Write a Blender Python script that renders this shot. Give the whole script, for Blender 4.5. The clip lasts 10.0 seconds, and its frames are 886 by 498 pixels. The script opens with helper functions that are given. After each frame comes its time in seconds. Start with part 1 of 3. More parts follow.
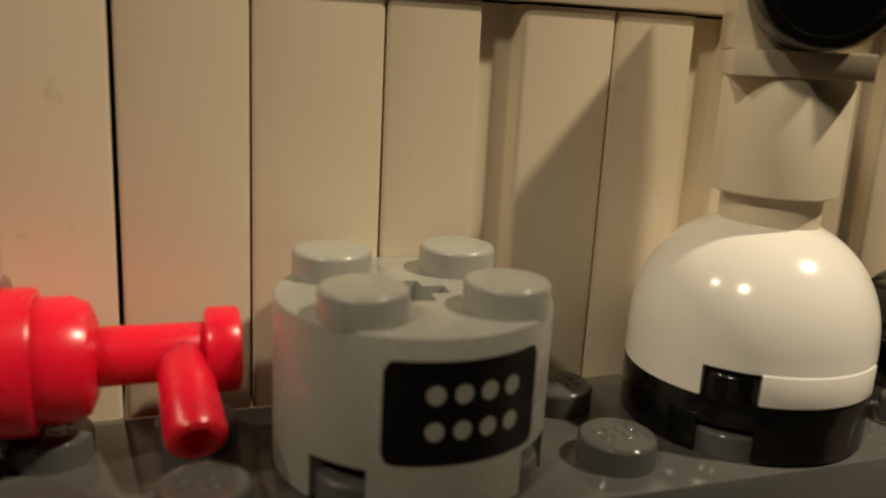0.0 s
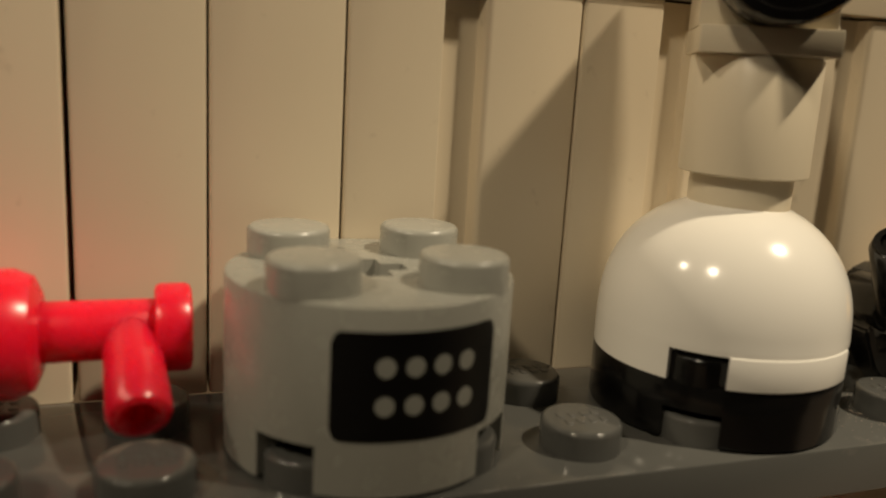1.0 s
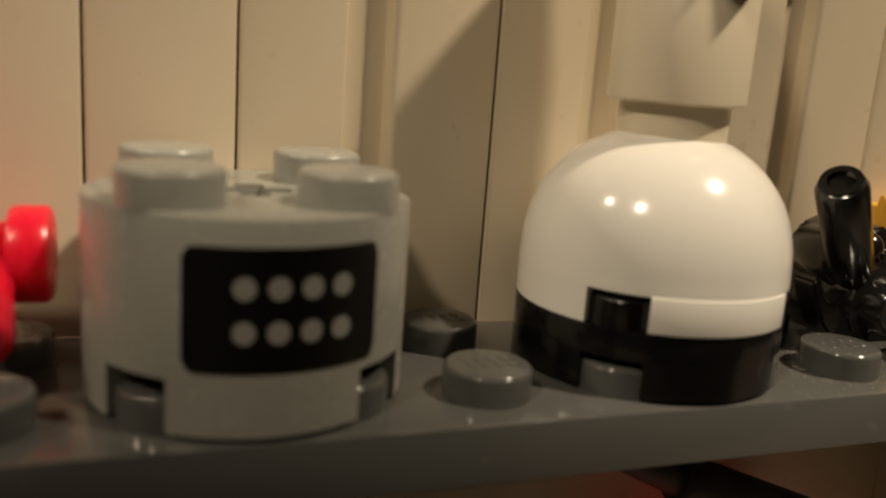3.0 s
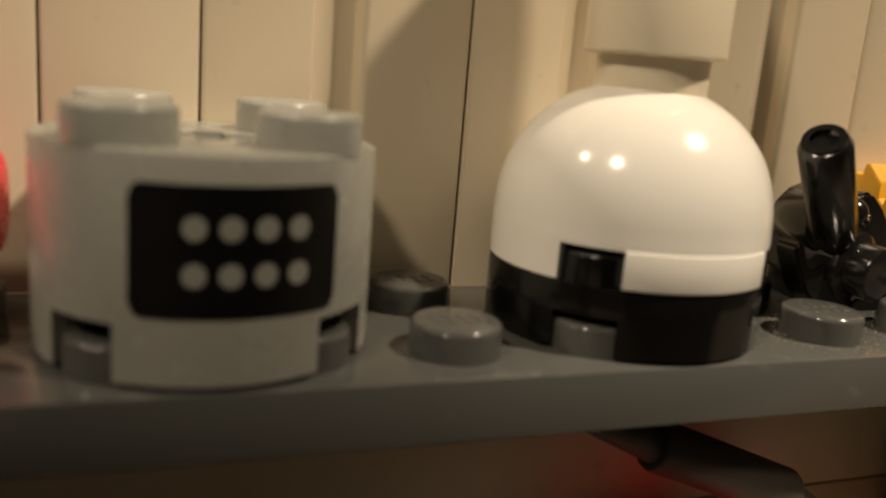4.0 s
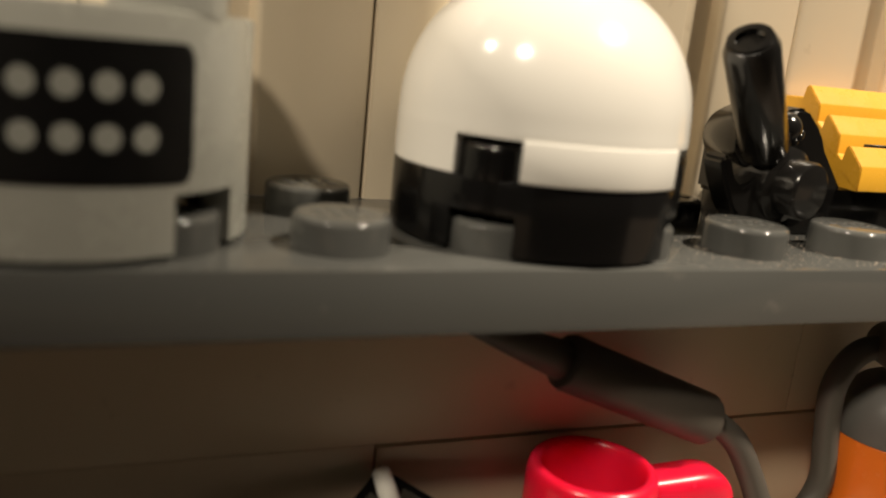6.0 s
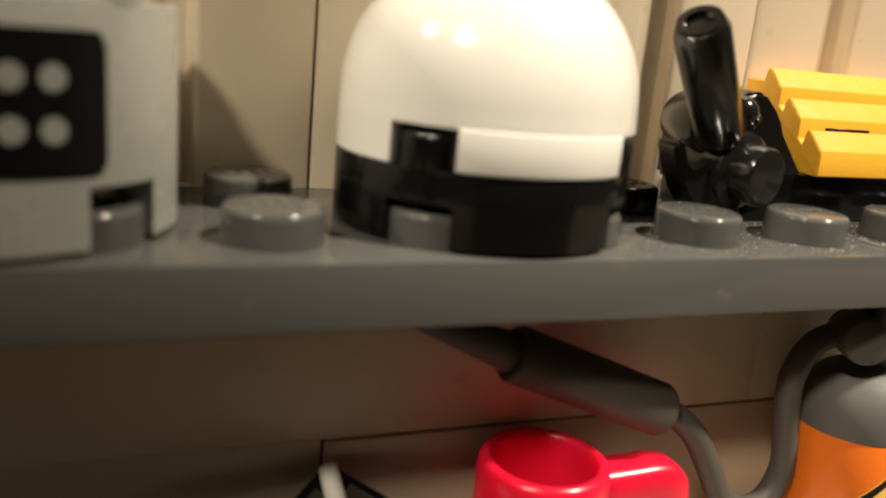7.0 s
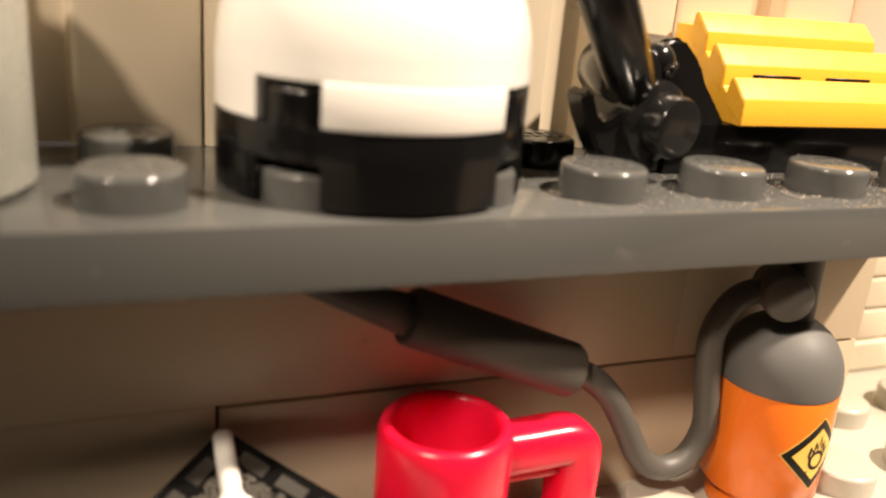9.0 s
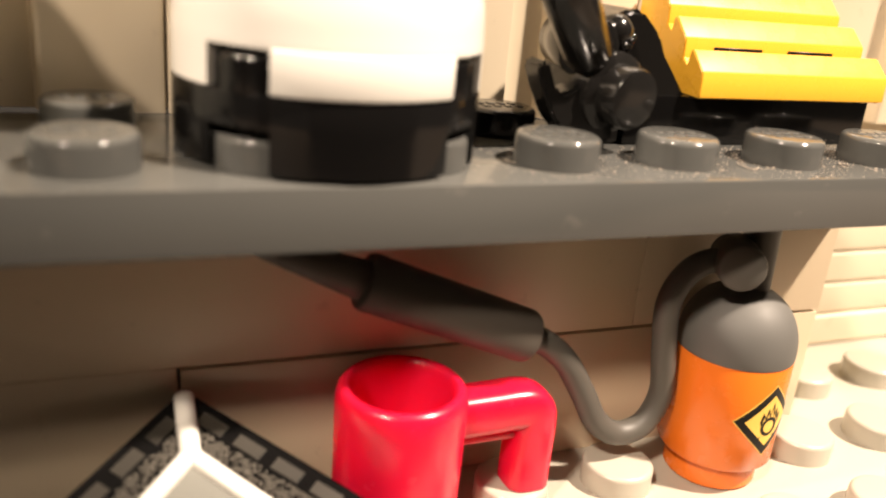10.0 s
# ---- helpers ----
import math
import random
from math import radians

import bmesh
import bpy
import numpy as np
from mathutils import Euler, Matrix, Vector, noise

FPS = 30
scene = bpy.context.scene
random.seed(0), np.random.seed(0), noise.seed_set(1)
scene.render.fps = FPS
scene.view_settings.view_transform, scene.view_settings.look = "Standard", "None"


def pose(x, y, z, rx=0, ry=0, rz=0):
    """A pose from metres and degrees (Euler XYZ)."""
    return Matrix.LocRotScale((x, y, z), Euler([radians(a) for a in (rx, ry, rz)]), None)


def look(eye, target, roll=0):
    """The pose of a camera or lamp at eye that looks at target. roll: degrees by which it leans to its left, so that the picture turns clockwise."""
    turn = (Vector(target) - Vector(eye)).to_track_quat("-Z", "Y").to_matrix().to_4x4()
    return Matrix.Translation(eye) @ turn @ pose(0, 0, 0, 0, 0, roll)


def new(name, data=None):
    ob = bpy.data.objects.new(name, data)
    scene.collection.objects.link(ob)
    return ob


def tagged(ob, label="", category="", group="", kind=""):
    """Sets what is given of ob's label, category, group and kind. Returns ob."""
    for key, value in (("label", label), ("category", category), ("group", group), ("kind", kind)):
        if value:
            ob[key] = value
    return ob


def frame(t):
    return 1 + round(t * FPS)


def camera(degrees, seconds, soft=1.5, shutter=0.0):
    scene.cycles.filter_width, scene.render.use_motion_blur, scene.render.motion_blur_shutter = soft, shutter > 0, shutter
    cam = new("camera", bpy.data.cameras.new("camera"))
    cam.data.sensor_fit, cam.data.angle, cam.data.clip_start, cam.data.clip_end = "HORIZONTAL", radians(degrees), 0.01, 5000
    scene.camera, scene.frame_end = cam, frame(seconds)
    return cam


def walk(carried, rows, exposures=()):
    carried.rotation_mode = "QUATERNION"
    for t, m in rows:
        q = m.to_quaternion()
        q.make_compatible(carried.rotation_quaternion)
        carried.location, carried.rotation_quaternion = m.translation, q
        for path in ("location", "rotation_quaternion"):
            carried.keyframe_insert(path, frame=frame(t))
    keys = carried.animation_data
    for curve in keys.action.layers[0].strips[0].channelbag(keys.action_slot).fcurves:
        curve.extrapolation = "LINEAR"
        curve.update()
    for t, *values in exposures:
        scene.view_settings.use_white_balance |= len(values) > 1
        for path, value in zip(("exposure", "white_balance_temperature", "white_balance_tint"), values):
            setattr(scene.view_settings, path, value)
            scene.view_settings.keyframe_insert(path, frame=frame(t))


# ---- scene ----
# Lengths below are in centimetres; K turns them into metres.
K = 0.01
cam = camera(56.5, 10.0, soft=2.0)
cam.data.dof.use_dof, cam.data.dof.focus_distance, cam.data.dof.aperture_fstop = True, 0.056, 31
PATH = [
    (0, (-1.3925, -3.5416, 2.3683), (-0.7377, -1.7119, 1.8956), 3.04),
    (0.5, (-1.2866, -3.5690, 2.2139), (-0.6218, -1.7387, 1.7576), 3.10),
    (1, (-1.1565, -3.5572, 2.0983), (-0.4912, -1.7185, 1.6784), 3.41),
    (1.5, (-0.9377, -3.4820, 2.0210), (-0.2732, -1.6390, 1.6183), 3.58),
    (2, (-0.8106, -3.4665, 1.8784), (-0.1485, -1.6187, 1.4947), 3.18),
    (2.5, (-0.6365, -3.4334, 1.7584), (0.0325, -1.5924, 1.3545), 3.74),
    (4, (-0.3248, -3.3428, 1.4085), (0.3674, -1.5154, 0.9823), 4.73),
    (4.5, (-0.1949, -3.3517, 1.2638), (0.5064, -1.5299, 0.8289), 5.19),
    (5, (-0.0543, -3.3675, 1.1266), (0.6574, -1.5527, 0.6793), 5.62),
    (5.5, (0.1014, -3.3479, 0.9641), (0.8226, -1.5400, 0.5046), 5.99),
    (7, (0.5261, -3.3240, 0.9998), (1.2620, -1.5345, 0.4940), 5.52),
    (7.5, (0.7551, -3.3332, 1.0219), (1.4890, -1.5517, 0.4858), 5.44),
    (8, (0.9292, -3.3333, 1.0410), (1.6613, -1.5619, 0.4697), 5.18),
    (8.5, (1.0441, -3.3372, 1.0467), (1.7750, -1.5751, 0.4462), 4.93),
    (9, (1.1385, -3.3518, 1.0460), (1.8677, -1.5962, 0.4248), 4.82),
    (9.5, (1.2698, -3.4653, 1.0524), (1.9958, -1.7195, 0.4003), 4.96),
    (10, (1.3260, -3.5322, 1.0490), (2.0540, -1.7964, 0.3730), 5.32),
]
walk(cam, [(t, look([c * K for c in eye], [c * K for c in target], roll)) for t, eye, target, roll in PATH],
     exposures=[(0.0, -0.12, 7150, 9), (2.5, -0.08, 7100, 11), (4.5, 0.38, 7000, 13), (5.5, 0.66, 6650, 11), (7.0, 1.0, 6450, 11), (8.0, 1.22, 6550, 14), (10.0, 1.73, 6750, 19)])

# ---- light: three small warm ceiling spots in a dim warm room ----
world = bpy.data.worlds.new("world")
scene.world = world
world.use_nodes = True
world.node_tree.nodes["Background"].inputs[0].default_value = (1.0, 0.85, 0.65, 1)
world.node_tree.nodes["Background"].inputs[1].default_value = 0.020


def spot(name, place, watts, radius, colour):
    data = bpy.data.lights.new(name, "POINT")
    data.energy, data.shadow_soft_size, data.color = watts, radius, colour
    lamp = new(name, data)
    lamp.location = place
    return lamp


WARM = (1.0, 0.87, 0.68)
spot("ceiling_spot", (0.93, -0.60, 1.60), 150, 0.05, WARM)
spot("ceiling_spot", (-1.20, -0.93, 1.60), 66, 0.10, WARM)
spot("ceiling_spot", (-1.70, -0.04, 1.60), 36, 0.05, WARM)


# ---- materials ----
def plastic(name, colour, rough=0.28, vary=0.06, bump=0.02, speck=0.0, dirt=(0.12, 0.08, 0.05)):
    """Moulded plastic: slight tone drift, fine scratches in the gloss, faint relief and grime specks."""
    m = bpy.data.materials.new(name)
    m.use_nodes = True
    nt = m.node_tree
    b = nt.nodes["Principled BSDF"]
    tc = nt.nodes.new("ShaderNodeTexCoord")
    big = nt.nodes.new("ShaderNodeTexNoise")
    big.inputs["Scale"].default_value, big.inputs["Detail"].default_value = 70, 1.5
    fine = nt.nodes.new("ShaderNodeTexNoise")
    fine.inputs["Scale"].default_value, fine.inputs["Detail"].default_value = 700, 3
    for n in (big, fine):
        nt.links.new(tc.outputs["Object"], n.inputs["Vector"])
    info = nt.nodes.new("ShaderNodeObjectInfo")
    add = nt.nodes.new("ShaderNodeMath")
    add.operation = "MULTIPLY_ADD"
    nt.links.new(info.outputs["Random"], add.inputs[0])
    add.inputs[1].default_value = 0.35
    nt.links.new(big.outputs["Fac"], add.inputs[2])
    ramp = nt.nodes.new("ShaderNodeMapRange")
    ramp.inputs["From Min"].default_value, ramp.inputs["From Max"].default_value = 0.3, 1.05
    ramp.inputs["To Min"].default_value, ramp.inputs["To Max"].default_value = 1 - vary, 1 + vary
    nt.links.new(add.outputs[0], ramp.inputs["Value"])
    mul = nt.nodes.new("ShaderNodeVectorMath")
    mul.operation = "SCALE"
    mul.inputs[0].default_value = colour
    nt.links.new(ramp.outputs[0], mul.inputs["Scale"])
    out = mul.outputs[0]
    if speck:
        spots = nt.nodes.new("ShaderNodeTexNoise")
        spots.inputs["Scale"].default_value, spots.inputs["Detail"].default_value = 520, 6
        nt.links.new(tc.outputs["Object"], spots.inputs["Vector"])
        cut = nt.nodes.new("ShaderNodeMapRange")
        cut.inputs["From Min"].default_value, cut.inputs["From Max"].default_value = 0.66, 0.76
        cut.inputs["To Max"].default_value = speck
        nt.links.new(spots.outputs["Fac"], cut.inputs["Value"])
        mix = nt.nodes.new("ShaderNodeMix")
        mix.data_type = "RGBA"
        nt.links.new(cut.outputs[0], mix.inputs["Factor"])
        nt.links.new(out, mix.inputs[6])
        mix.inputs[7].default_value = (*dirt, 1)
        out = mix.outputs[2]
    nt.links.new(out, b.inputs["Base Color"])
    rr = nt.nodes.new("ShaderNodeMapRange")
    rr.inputs["To Min"].default_value, rr.inputs["To Max"].default_value = rough * 0.85, rough * 1.2
    nt.links.new(fine.outputs["Fac"], rr.inputs["Value"])
    nt.links.new(rr.outputs[0], b.inputs["Roughness"])
    b.inputs["IOR"].default_value = 1.52
    bp = nt.nodes.new("ShaderNodeBump")
    bp.inputs["Strength"].default_value, bp.inputs["Distance"].default_value = bump, 0.0003
    nt.links.new(big.outputs["Fac"], bp.inputs["Height"])
    nt.links.new(bp.outputs[0], b.inputs["Normal"])
    return m


M_WALL = plastic("aged_white_plastic", (0.66, 0.57, 0.43), 0.32, 0.05, 0.05, 0.25, (0.22, 0.15, 0.09))
M_LOWER = plastic("aged_white_brick", (0.62, 0.51, 0.36), 0.34, 0.05, 0.05, 0.25, (0.22, 0.15, 0.09))
M_WHITE = plastic("white_plastic", (0.81, 0.79, 0.735), 0.16, 0.02, 0.01)
M_NECK = plastic("old_white_plastic", (0.70, 0.62, 0.475), 0.3, 0.03, 0.02)
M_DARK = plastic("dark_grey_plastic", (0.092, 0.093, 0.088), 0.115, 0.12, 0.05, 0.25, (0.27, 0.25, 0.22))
M_HOSE = plastic("dark_grey_matt_plastic", (0.07, 0.064, 0.055), 0.5, 0.1, 0.04)
M_CAP = plastic("grey_matt_plastic", (0.105, 0.102, 0.095), 0.58, 0.06, 0.04)
M_GRIP = plastic("dark_brownish_rubber", (0.056, 0.047, 0.038), 0.6, 0.1, 0.04)
M_GREY = plastic("light_grey_plastic", (0.325, 0.325, 0.29), 0.26, 0.03, 0.006)
M_FLOOR = plastic("pale_grey_plate", (0.40, 0.375, 0.315), 0.3, 0.06, 0.04, 0.3, (0.25, 0.20, 0.14))
M_BLACK = plastic("black_plastic", (0.0045, 0.0043, 0.0043), 0.15, 0.2, 0.05)
M_WORN = plastic("worn_black_plastic", (0.009, 0.0085, 0.008), 0.17, 0.25, 0.025, 0.25, (0.02, 0.018, 0.016))
M_PRINT = plastic("black_print", (0.002, 0.002, 0.0022), 0.42, 0.1, 0.0)
M_PRINT.node_tree.nodes["Principled BSDF"].inputs["Specular IOR Level"].default_value = 0.3
M_DOT = plastic("grey_print_dot", (0.28, 0.285, 0.255), 0.35, 0.05, 0.0)
M_RED = plastic("red_plastic", (0.84, 0.011, 0.042), 0.27, 0.05, 0.02)
M_MUG = plastic("crimson_plastic", (0.66, 0.008, 0.04), 0.25, 0.03, 0.01)
for red, weight in ((M_RED, 0.7), (M_MUG, 0.45)):  # thin red walls let some light through
    gel = red.node_tree.nodes["Principled BSDF"]
    gel.inputs["Subsurface Weight"].default_value, gel.inputs["Subsurface Scale"].default_value = weight, 0.004
    gel.inputs["Subsurface Radius"].default_value = (1.0, 0.06, 0.05)
M_ORANGE = plastic("orange_plastic", (0.74, 0.165, 0.016), 0.26, 0.05, 0.02)
M_YELLOW = plastic("yellow_plastic", (0.76, 0.40, 0.035), 0.27, 0.05, 0.03)
M_LABEL = plastic("label_yellow_print", (0.80, 0.50, 0.10), 0.35, 0.04, 0.0)
M_CRUMB = plastic("dust_and_glint_crumb", (0.29, 0.245, 0.20), 0.9, 0.3, 0.1)
M_GRAIN = plastic("grey_grit", (0.115, 0.105, 0.09), 0.28, 0.3, 0.2, 0.6, (0.24, 0.22, 0.19))
M_FIELD = plastic("mid_grey_plastic", (0.20, 0.20, 0.18), 0.3, 0.05, 0.03)
M_CELL = plastic("beige_print", (0.020, 0.016, 0.010), 0.6, 0.25, 0.0)
M_TABLE = plastic("brown_wood", (0.04, 0.026, 0.017), 0.4, 0.2, 0.1)
M_DESK = plastic("brown_table_wood", (0.10, 0.07, 0.045), 0.45, 0.15, 0.1)


# ---- mesh helpers ----
def part(name, bm, material, parent=None, label="", base=None, smooth=True):
    """Links a bmesh, given in centimetres of the place, as one mesh object under a thing or a part."""
    me = bpy.data.meshes.new(name)
    bmesh.ops.recalc_face_normals(bm, faces=bm.faces[:])
    ob = new(name, me)
    at = Vector(base) if base else (Vector((0, 0, 0)) if parent is None else Vector(parent["at"]))
    bm.transform(Matrix.Scale(K, 4) @ Matrix.Translation(-at))
    for f in bm.faces:
        f.smooth = smooth
    if smooth:
        for e in bm.edges:
            if len(e.link_faces) == 2 and e.calc_face_angle(0) > 0.7:
                e.smooth = False
    bm.to_mesh(me)
    bm.free()
    me.materials.append(material)
    ob["at"] = at
    if parent is None:
        ob.location = at * K
    else:
        ob.parent = parent
        ob.location = (at - Vector(parent["at"])) * K
    if label:
        tagged(ob, label)
    return ob


def thing(name, at, label, category, group="", kind=""):
    ob = new(name)
    ob.location = Vector(at) * K
    ob.empty_display_size = 0.002
    ob["at"] = Vector(at)
    return tagged(ob, label, category, group, kind)


def piece(name, mesh, parent, place, turn=0.0):
    """A repeat of a piece: an object of its own on shared mesh data."""
    ob = new(name, mesh)
    ob.parent = parent
    ob.location = (Vector(place) - Vector(parent["at"])) * K
    ob.rotation_euler[2] = turn
    return ob


def box(bm, x0, x1, y0, y1, z0, z1, bevel=0.02, seg=2, m=None):
    vs = bmesh.ops.create_cube(bm, size=1)["verts"]
    for v in vs:
        v.co = Vector(((x0 + x1) / 2 + v.co.x * (x1 - x0), (y0 + y1) / 2 + v.co.y * (y1 - y0), (z0 + z1) / 2 + v.co.z * (z1 - z0)))
        if m:
            v.co = m @ v.co
    if bevel:
        es = list({e for v in vs for e in v.link_edges})
        bmesh.ops.bevel(bm, geom=es, offset=bevel, segments=seg, profile=0.6, affect="EDGES")
    return bm


def axis_frame(origin, direction):
    return Matrix.Translation(origin) @ Vector(direction).to_track_quat("Z", "Y").to_matrix().to_4x4()


def lathe(bm, profile, m, seg=64):
    """Turns a profile of (radius, height) round the z axis of m; a radius of 0 closes it."""
    rings = []
    for r, h in profile:
        if r <= 1e-6:
            rings.append([bm.verts.new(m @ Vector((0, 0, h)))])
        else:
            rings.append([bm.verts.new(m @ Vector((r * math.cos(2 * math.pi * i / seg), r * math.sin(2 * math.pi * i / seg), h))) for i in range(seg)])
    for a, b in zip(rings, rings[1:]):
        for i in range(seg):
            j = (i + 1) % seg
            q = [a[i % len(a)], a[j % len(a)], b[j % len(b)], b[i % len(b)]]
            q = [v for n, v in enumerate(q) if v not in q[:n]]
            if len(q) > 2:
                bm.faces.new(q)
    return bm


def rounded(r0, h0, r1, h1, e=0.02, hollow=None):
    """A closed drum profile with rounded rims; hollow: (radius, depth) of a hole in its far end."""
    p = [(0, h0), (r0 - e, h0), (r0 - e * 0.3, h0 + e * 0.3), (r0, h0 + e), (r1, h1 - e), (r1 - e * 0.3, h1 - e * 0.3), (r1 - e, h1)]
    if hollow:
        p += [(hollow[0] + e * 0.7, h1), (hollow[0], h1 - e * 0.7), (hollow[0] * 0.94, h1 - hollow[1]), (0, h1 - hollow[1])]
    else:
        p += [(0, h1)]
    return p


def sweep(bm, points, radius, seg=20, steps=10, square=2.0):
    """A hose along a smooth line through the points; square over 2 flattens its sides."""
    def lobe(c):
        return math.copysign(abs(c) ** (2 / square), c)

    pts = [Vector(p) for p in points]
    line = []
    for i in range(len(pts) - 1):
        p0, p1, p2, p3 = pts[max(i - 1, 0)], pts[i], pts[i + 1], pts[min(i + 2, len(pts) - 1)]
        for k in range(steps):
            t = k / steps
            line.append(0.5 * (2 * p1 + (p2 - p0) * t + (2 * p0 - 5 * p1 + 4 * p2 - p3) * t * t + (3 * p1 - p0 - 3 * p2 + p3) * t ** 3))
    line.append(pts[-1])
    rings, up = [], Vector((0, 1, 0))
    for i, p in enumerate(line):
        d = (line[min(i + 1, len(line) - 1)] - line[max(i - 1, 0)]).normalized()
        side = d.cross(up).normalized()
        up = side.cross(d).normalized()
        rings.append([bm.verts.new(p + radius * (lobe(math.cos(a)) * side + lobe(math.sin(a)) * up)) for a in (2 * math.pi * k / seg for k in range(seg))])
    for a, b in zip(rings, rings[1:]):
        for i in range(seg):
            bm.faces.new((a[i], a[(i + 1) % seg], b[(i + 1) % seg], b[i]))
    bm.faces.new(rings[0]), bm.faces.new(rings[-1])
    return bm


def prism(bm, outline, axis, lo, hi):
    """Extrudes a closed outline of two coordinates along the third axis."""
    def at(u, v, w):
        return Vector((w, u, v)) if axis == "x" else Vector((u, w, v)) if axis == "y" else Vector((u, v, w))
    a = [bm.verts.new(at(u, v, lo)) for u, v in outline]
    b = [bm.verts.new(at(u, v, hi)) for u, v in outline]
    n = len(outline)
    for i in range(n):
        bm.faces.new((a[i], a[(i + 1) % n], b[(i + 1) % n], b[i]))
    bm.faces.new(a), bm.faces.new(b)
    return bm


def soften(bm, offset, seg=2):
    """Rounds the sharp edges."""
    bmesh.ops.recalc_face_normals(bm, faces=bm.faces[:])
    bmesh.ops.bevel(bm, geom=[e for e in bm.edges if e.calc_face_angle(0) > 0.3], offset=offset, segments=seg, affect="EDGES")
    return bm


def bend(bm, centre, radius, quads, shift=0.0):
    """Lays flat pieces, as lists of (arc length, height), on an upright drum that faces the front."""
    for q in quads:
        vs = []
        for u, v in q:
            a = (u + shift) / radius
            vs.append(bm.verts.new((centre[0] + radius * math.sin(a), centre[1] - radius * math.cos(a), v)))
        bm.faces.new(vs)
    return bm


def strip_cells(u0, u1, v0, v1, r, n=24):
    """Upright slices of a rectangle with rounded corners."""
    cells = []
    for i in range(n):
        a, b = u0 + (u1 - u0) * i / n, u0 + (u1 - u0) * (i + 1) / n
        def inset(u):
            d = min(u - u0, u1 - u)
            return r - math.sqrt(max(r * r - (r - d) ** 2, 0)) if d < r else 0.0
        cells.append([(a, v0 + inset(a)), (b, v0 + inset(b)), (b, v1 - inset(b)), (a, v1 - inset(a))])
    return cells


def stud_mesh(name, material, r=0.24, h=0.17, marks=True):
    bm = bmesh.new()
    lathe(bm, [(r, -0.01), (r, h - 0.035)] + [(r - 0.035 + 0.035 * math.cos(a), h - 0.035 + 0.035 * math.sin(a)) for a in (0.3, 0.6, 0.9, 1.2, 1.571)] + [(0, h)], Matrix(), 40)
    if marks:  # worn moulded lettering, plain raised bars
        for row, y in enumerate((0.045, -0.045)):
            for k in range(4):
                x = -0.115 + 0.075 * k + 0.01 * row
                box(bm, x - 0.024, x + 0.024, y - 0.03, y + 0.03, h - 0.004, h + 0.006, 0.006, 1)
    me = bpy.data.meshes.new(name)
    bm.transform(Matrix.Scale(K, 4))
    for f in bm.faces:
        f.smooth = True
    for e in bm.edges:
        if len(e.link_faces) == 2 and e.calc_face_angle(0) > 0.7:
            e.smooth = False
    bmesh.ops.recalc_face_normals(bm, faces=bm.faces[:])
    bm.to_mesh(me)
    bm.free()
    me.materials.append(material)
    return me


def drum(bm, centre, r, z0, z1, notch_h, inner=0.66, seg=144, half=0.17, hole=None, roof=0.14, profile=None):
    """A round brick's shell, open below, with notches at its four diagonals. profile: (radius, height) rings above z1."""
    cx, cy = centre
    def low(i):
        a = 2 * math.pi * (i + 0.5) / seg
        for q in range(4):
            d = (a - math.pi / 4 - q * math.pi / 2 + math.pi) % (2 * math.pi) - math.pi
            if abs(d) * r < half:
                return z0 + notch_h
        return z0
    def ring(rad, z):
        return [bm.verts.new((cx + rad * math.cos(2 * math.pi * i / seg), cy + rad * math.sin(2 * math.pi * i / seg), z)) for i in range(seg)]
    ot, it = ring(r, z1 - 0.02), ring(inner, z1 - roof)
    ob, ib, on, inn = ring(r, z0), ring(inner, z0), ring(r, z0 + notch_h), ring(inner, z0 + notch_h)
    for i in range(seg):
        j, n = (i + 1) % seg, (i - 1) % seg
        cut = low(i) > z0
        bm.faces.new((on[i], on[j], ot[j], ot[i]))
        bm.faces.new((inn[j], inn[i], it[i], it[j]))
        if cut:
            bm.faces.new((on[j], on[i], inn[i], inn[j]))
        else:
            bm.faces.new((ob[i], ob[j], on[j], on[i]))
            bm.faces.new((ib[j], ib[i], inn[i], inn[j]))
            bm.faces.new((ob[j], ob[i], ib[i], ib[j]))
        if cut != (low(n) > z0):
            bm.faces.new((ob[i], on[i], inn[i], ib[i]))
    bm.faces.new(it)
    if profile:
        last = ot
        for rad, z in profile:
            now = ring(rad, z)
            for i in range(seg):
                bm.faces.new((last[i], last[(i + 1) % seg], now[(i + 1) % seg], now[i]))
            last = now
        bm.faces.new(last)
    else:
        a, b = ring(r - 0.006, z1 - 0.006), ring(r - 0.02, z1)
        rings = [ot, a, b]
        if hole:
            arm, wide = hole
            def edge(z):
                out = []
                for i in range(seg):
                    c, s = abs(math.cos(2 * math.pi * i / seg)) + 1e-6, abs(math.sin(2 * math.pi * i / seg)) + 1e-6
                    d = max(min(arm / c, wide / s), min(wide / c, arm / s))
                    out.append(bm.verts.new((cx + d * math.cos(2 * math.pi * i / seg), cy + d * math.sin(2 * math.pi * i / seg), z)))
                return out
            rings += [edge(z1), edge(z1 - roof)]
        for p, q in zip(rings, rings[1:]):
            for i in range(seg):
                bm.faces.new((p[i], p[(i + 1) % seg], q[(i + 1) % seg], q[i]))
        if not hole:
            bm.faces.new(b)
    for v in [v for v in bm.verts if not v.link_faces]:
        bm.verts.remove(v)
    return bm


# ---- table under the toy building ----
bm = box(bmesh.new(), -24, 24, -16, 12, -3.4, -2.57, 0.1)
tagged(part("table_top", bm, M_DESK, None, base=(3, -1, -3.4)), "brown wooden table top under the toy building", "table", kind="structure")

